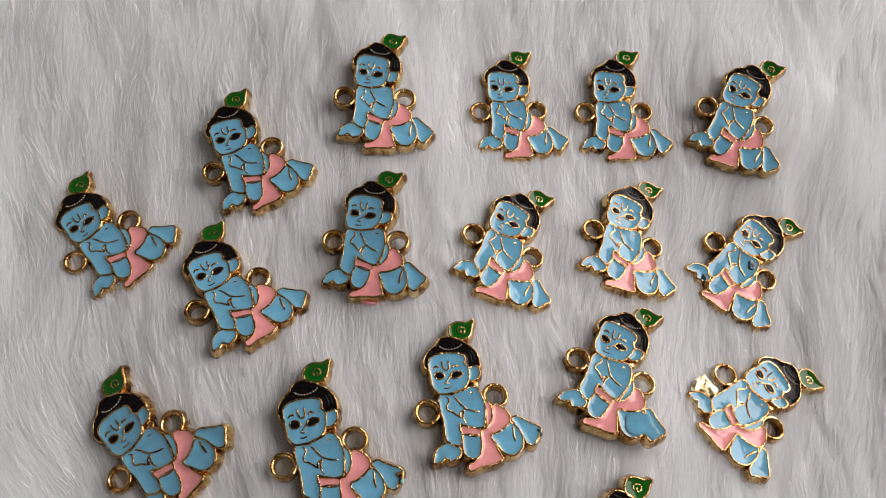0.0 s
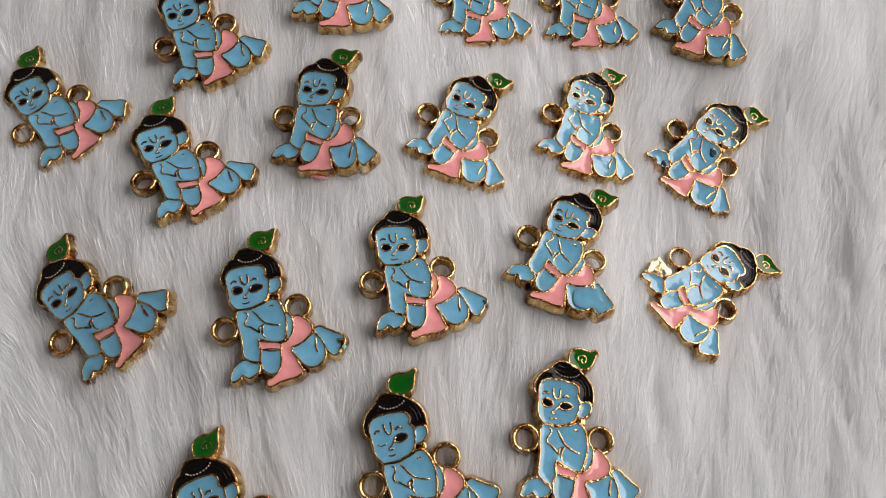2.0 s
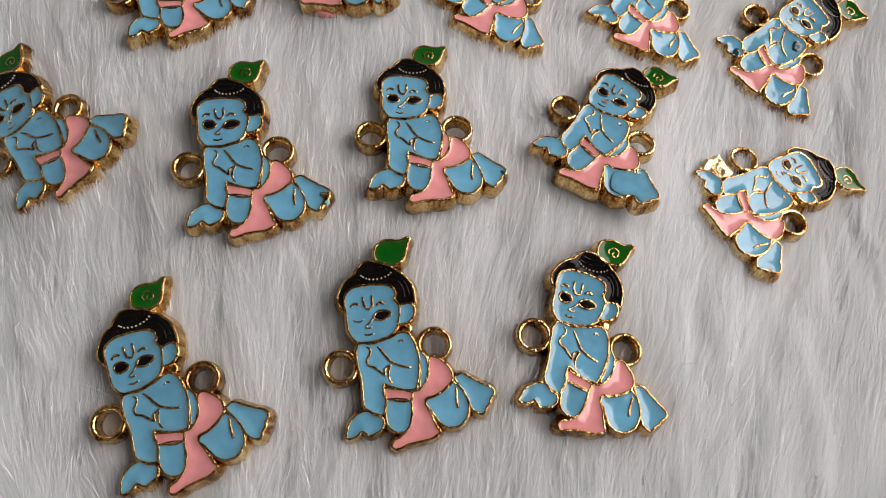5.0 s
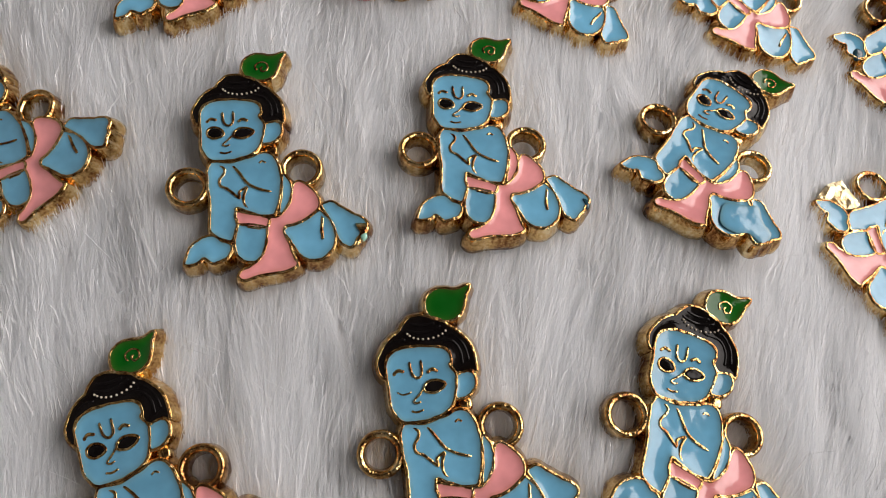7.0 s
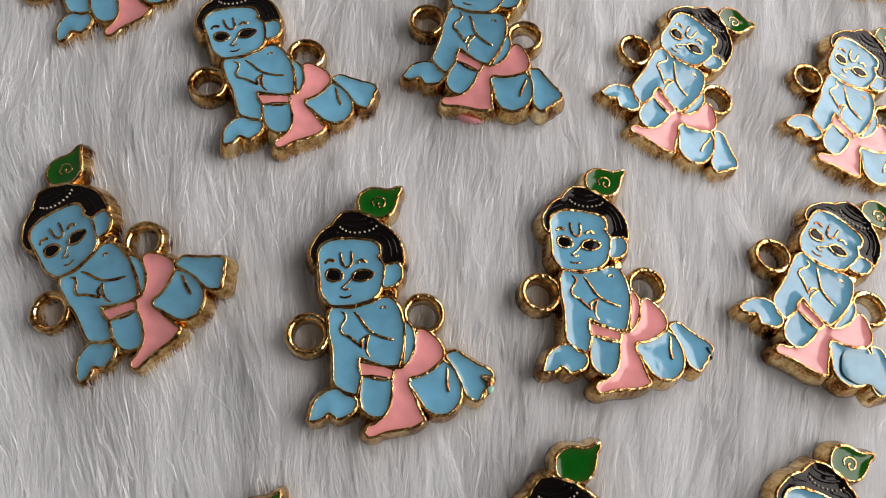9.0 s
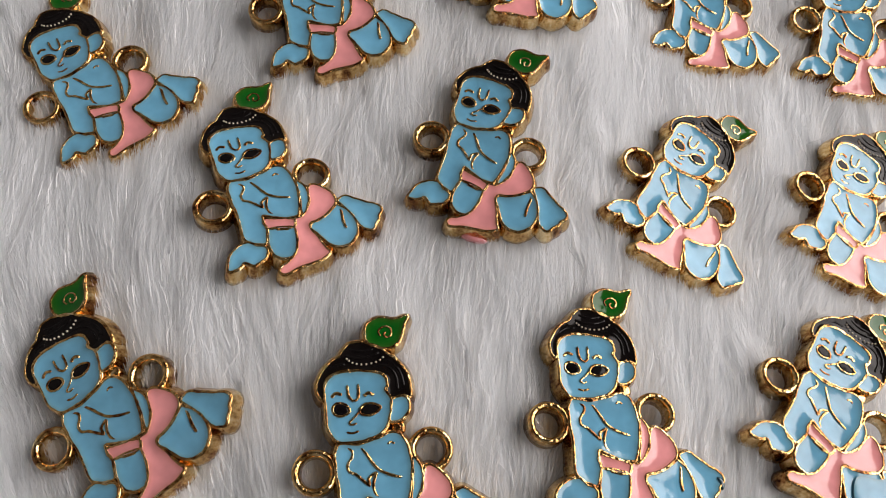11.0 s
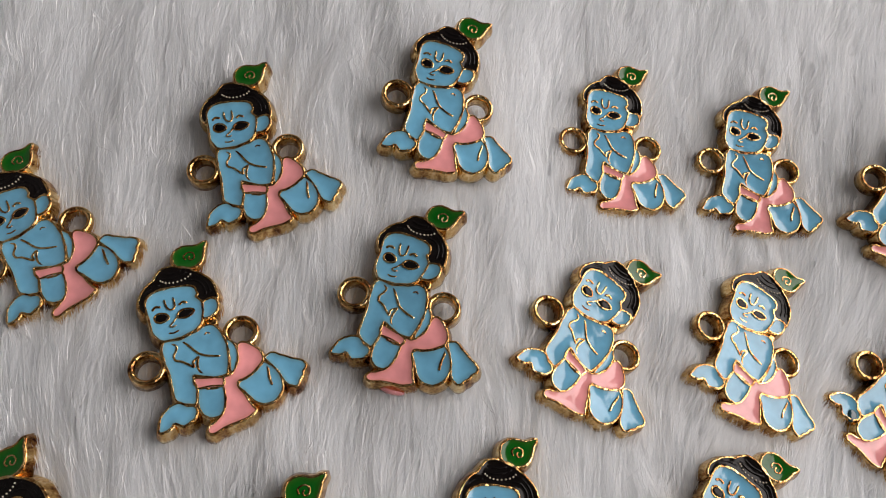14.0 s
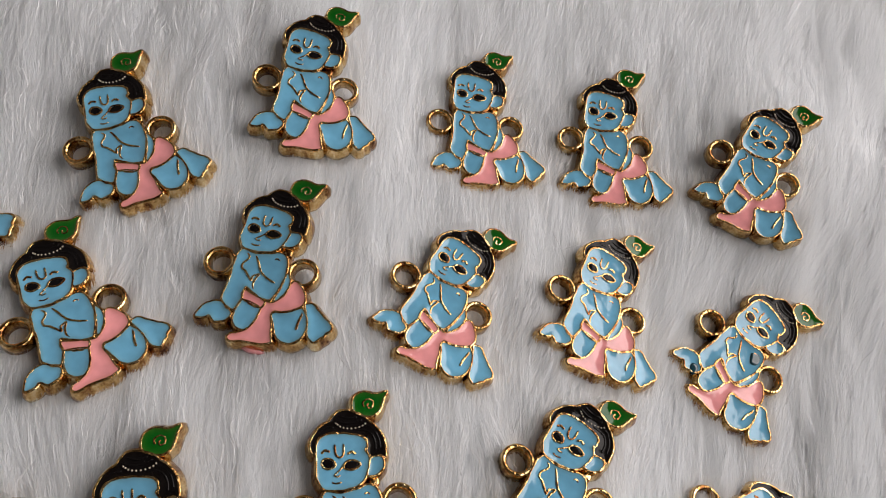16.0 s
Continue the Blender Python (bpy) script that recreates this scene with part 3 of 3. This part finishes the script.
def grid_mesh(name, xs, ys, z, mat):
    n, m = len(xs), len(ys)
    gx, gy = np.meshgrid(xs, ys, indexing="ij")
    co = np.stack([gx, gy, z(gx, gy)], -1).reshape(-1, 3) * MM
    i = np.arange(n * m).reshape(n, m)
    quads = np.stack([i[:-1, :-1], i[1:, :-1], i[1:, 1:], i[:-1, 1:]], -1).reshape(-1, 4)
    me = bpy.data.meshes.new(name)
    me.from_pydata(co.tolist(), [], quads.tolist())
    me.materials.append(mat)
    me.shade_smooth()
    return me


throw = tagged(new("fur_throw"), "white long-haired faux fur throw spread flat", "fur throw")
backing = new("backing", grid_mesh("backing", np.linspace(-330, 330, 221), np.linspace(-330, 330, 221), fur_height, BACKING))
backing.parent = throw
rim = bmesh.new()
box(rim, (-0.33, -0.33, FLOOR_Z), (0.33, 0.33, -0.012))
part("lining", rim, BACKING, throw, smooth=False)


def footprint_mask(x0, y0, step, n, m):
    """Cells of a plan grid that a charm covers."""
    mask = np.zeros((n, m), bool)
    for cx, cy, _, turn, _, _ in CHARMS:
        c, s = math.cos(radians(turn)), math.sin(radians(turn))
        i0, j0 = int((cx - 20 - x0) / step), int((cy - 20 - y0) / step)
        k = int(40 / step)
        gx, gy = np.meshgrid(x0 + (np.arange(i0, i0 + k) + 0.5) * step, y0 + (np.arange(j0, j0 + k) + 0.5) * step, indexing="ij")
        u, v = c * (gx - cx) + s * (gy - cy), -s * (gx - cx) + c * (gy - cy)
        hit = np.zeros(u.shape, bool)
        for line in OUTLINES.values():
            line = grown(line, 0.5)
            odd = np.zeros(u.shape, bool)
            for (ax, ay), (bx, by) in zip(line, np.roll(line, -1, 0)):
                if ay != by:
                    odd ^= ((ay > v) != (by > v)) & (u < (bx - ax) * (v - ay) / (by - ay) + ax)
            hit |= odd
        for lx, ly in LOOPS:
            far = np.hypot(u - lx, v - ly)
            hit |= (far < 2.85) & (far > 1.6)
        mask[i0:i0 + k, j0:j0 + k] |= hit
    return mask


def strands(name, count, x0, x1, y0, y1, wide, seed, high, long, mat, twist):
    """Ribbons of fine hair combed one way, gathered in locks, with loose hairs among them."""
    r = np.random.RandomState(seed)
    x, y = r.uniform(x0, x1, count), r.uniform(y0, y1, count)
    # locks: hairs near one another lean to one point
    cell = 3.6
    ux, uy = x + 1.6 * ripple(x, y, 11, 3), y + 3.0 * ripple(x, y, 17, 4)
    ix, iy = np.floor(ux / cell).astype(int), np.floor(uy / (2.2 * cell)).astype(int)
    key = (ix * 7919 + iy * 104729) % 5003
    rk = np.random.RandomState(11)
    kx, ky, kz, ka = rk.uniform(0.2, 0.8, 5003)[key], rk.uniform(0.2, 0.8, 5003)[key], rk.uniform(0, 1, 5003)[key], rk.normal(0, 1, 5003)[key]
    toward = ((ix + kx) * cell - ux)
    fan = np.where(x < 0, 0.0062 * np.clip((35 - y) / 90, 0.28, 1.1), 0.0035) * x
    angle = np.arctan(np.clip(fan, -0.6, 0.4)) + 0.14 * ripple(x, y, 60, 5) + 0.13 * ripple(x, 0.5 * y, 15, 6) + 0.10 * ka + r.normal(0, 0.10, count)
    stray = r.uniform(size=count) < 0.03
    angle = angle + stray * r.normal(0, 0.45, count)
    length = long * r.uniform(0.6, 1.25, count)
    pull = np.where(stray, 0.1, 0.42) * r.uniform(0.5, 1.1, count)
    lock = ripple(x - fan * y, 0.3 * y, 17, 8) + 0.4 * ripple(x - fan * y, 0.2 * y, 4.2, 9)
    top = high * (0.65 + 0.3 * kz) * r.uniform(0.4, 1.1, count) + stray * r.uniform(0, 0.9, count) + 0.75 * lock
    width = wide * r.uniform(0.55, 1.3, count)
    bend = r.normal(0, 1.0, count)
    steps = np.array((0.0, 0.3, 0.68, 1.0))
    rise = np.array((0.0, 0.5, 0.85, 1.0))
    thin = np.array((0.8, 1.0, 0.8, 0.0))
    step = 0.3
    gx0, gy0 = -150.0, -150.0
    mask = footprint_mask(gx0, gy0, step, 1000, 1000)

    def along(at):
        gx = x[:, None] + np.sin(angle)[:, None] * length[:, None] * at + (toward * pull)[:, None] * at**1.3 + bend[:, None] * np.sin(np.pi * at) * 0.6
        return gx, y[:, None] + np.cos(angle)[:, None] * length[:, None] * at

    def covered(gx, gy):
        return mask[np.clip(((gx - gx0) / step).astype(int), 0, 999), np.clip(((gy - gy0) / step).astype(int), 0, 999)]

    # hairs that run up against a charm end there and stand up along its side
    tries = np.linspace(0, 1, 15)[None]
    meets = covered(*along(tries))
    leans = meets.any(1) & ~meets[:, 0] & (r.uniform(size=count) < 0.7)
    ends = np.where(leans, meets.argmax(1) / 14.0 + r.uniform(-0.12, 0.03, count), 1.0)
    steps = steps[None] * np.maximum(ends, 0.1)[:, None]
    px, py = along(steps)
    over = np.maximum(top, 0.15)[:, None] * rise
    stand = np.minimum(0.5 + 2.3 * r.uniform(0, 1, count) ** 2.2, 0.4 + 2.2 * ends * length * 0.5)
    over = np.where(leans[:, None], np.maximum(over, stand[:, None] * np.array((0.0, 0.25, 0.6, 1.0))), over)
    base = fur_height(px, py)
    over = np.where(covered(px, py) & ~leans[:, None], np.minimum(over, 0.35), over)
    pz = base + over
    roll = r.normal(0, twist, count)
    sx, sy, sz = np.cos(angle) * np.cos(roll), -np.sin(angle) * np.cos(roll), np.sin(roll)
    half = 0.5 * width[:, None] * thin
    left = np.stack([px - sx[:, None] * half, py - sy[:, None] * half, pz - sz[:, None] * half], -1)
    right = np.stack([px + sx[:, None] * half, py + sy[:, None] * half, pz + sz[:, None] * half], -1)
    co = np.concatenate([np.stack([left[:, :3], right[:, :3]], 2).reshape(count, 6, 3), left[:, 3:]], 1) * MM
    first_v = np.arange(count)[:, None] * 7
    quads = np.array(((0, 1, 3, 2), (2, 3, 5, 4)))
    loops = np.concatenate([(first_v[:, :, None] + quads).reshape(count, 8), first_v + np.array((4, 5, 6))], 1)
    me = bpy.data.meshes.new(name)
    me.vertices.add(count * 7)
    me.vertices.foreach_set("co", co.reshape(-1).astype(np.float32))
    me.loops.add(count * 11)
    me.loops.foreach_set("vertex_index", loops.reshape(-1).astype(np.int32))
    me.polygons.add(count * 3)
    start = (np.arange(count)[:, None] * 11 + np.array((0, 4, 8))).reshape(-1)
    me.polygons.foreach_set("loop_start", start.astype(np.int32))
    me.update(calc_edges=True)
    me.shade_smooth()
    me.materials.append(mat)
    ob = new(name, me)
    return tagged(ob, "long silky white fur combed one way", "fur", kind="stuff")


strands("fur", 430000, -126, 126, -114, 98, 0.085, 21, 2.1, 10.0, FUR, 0.26)
strands("loose_hair", 44000, -126, 126, -114, 98, 0.1, 33, 2.6, 5.5, GLINT, 0.5)
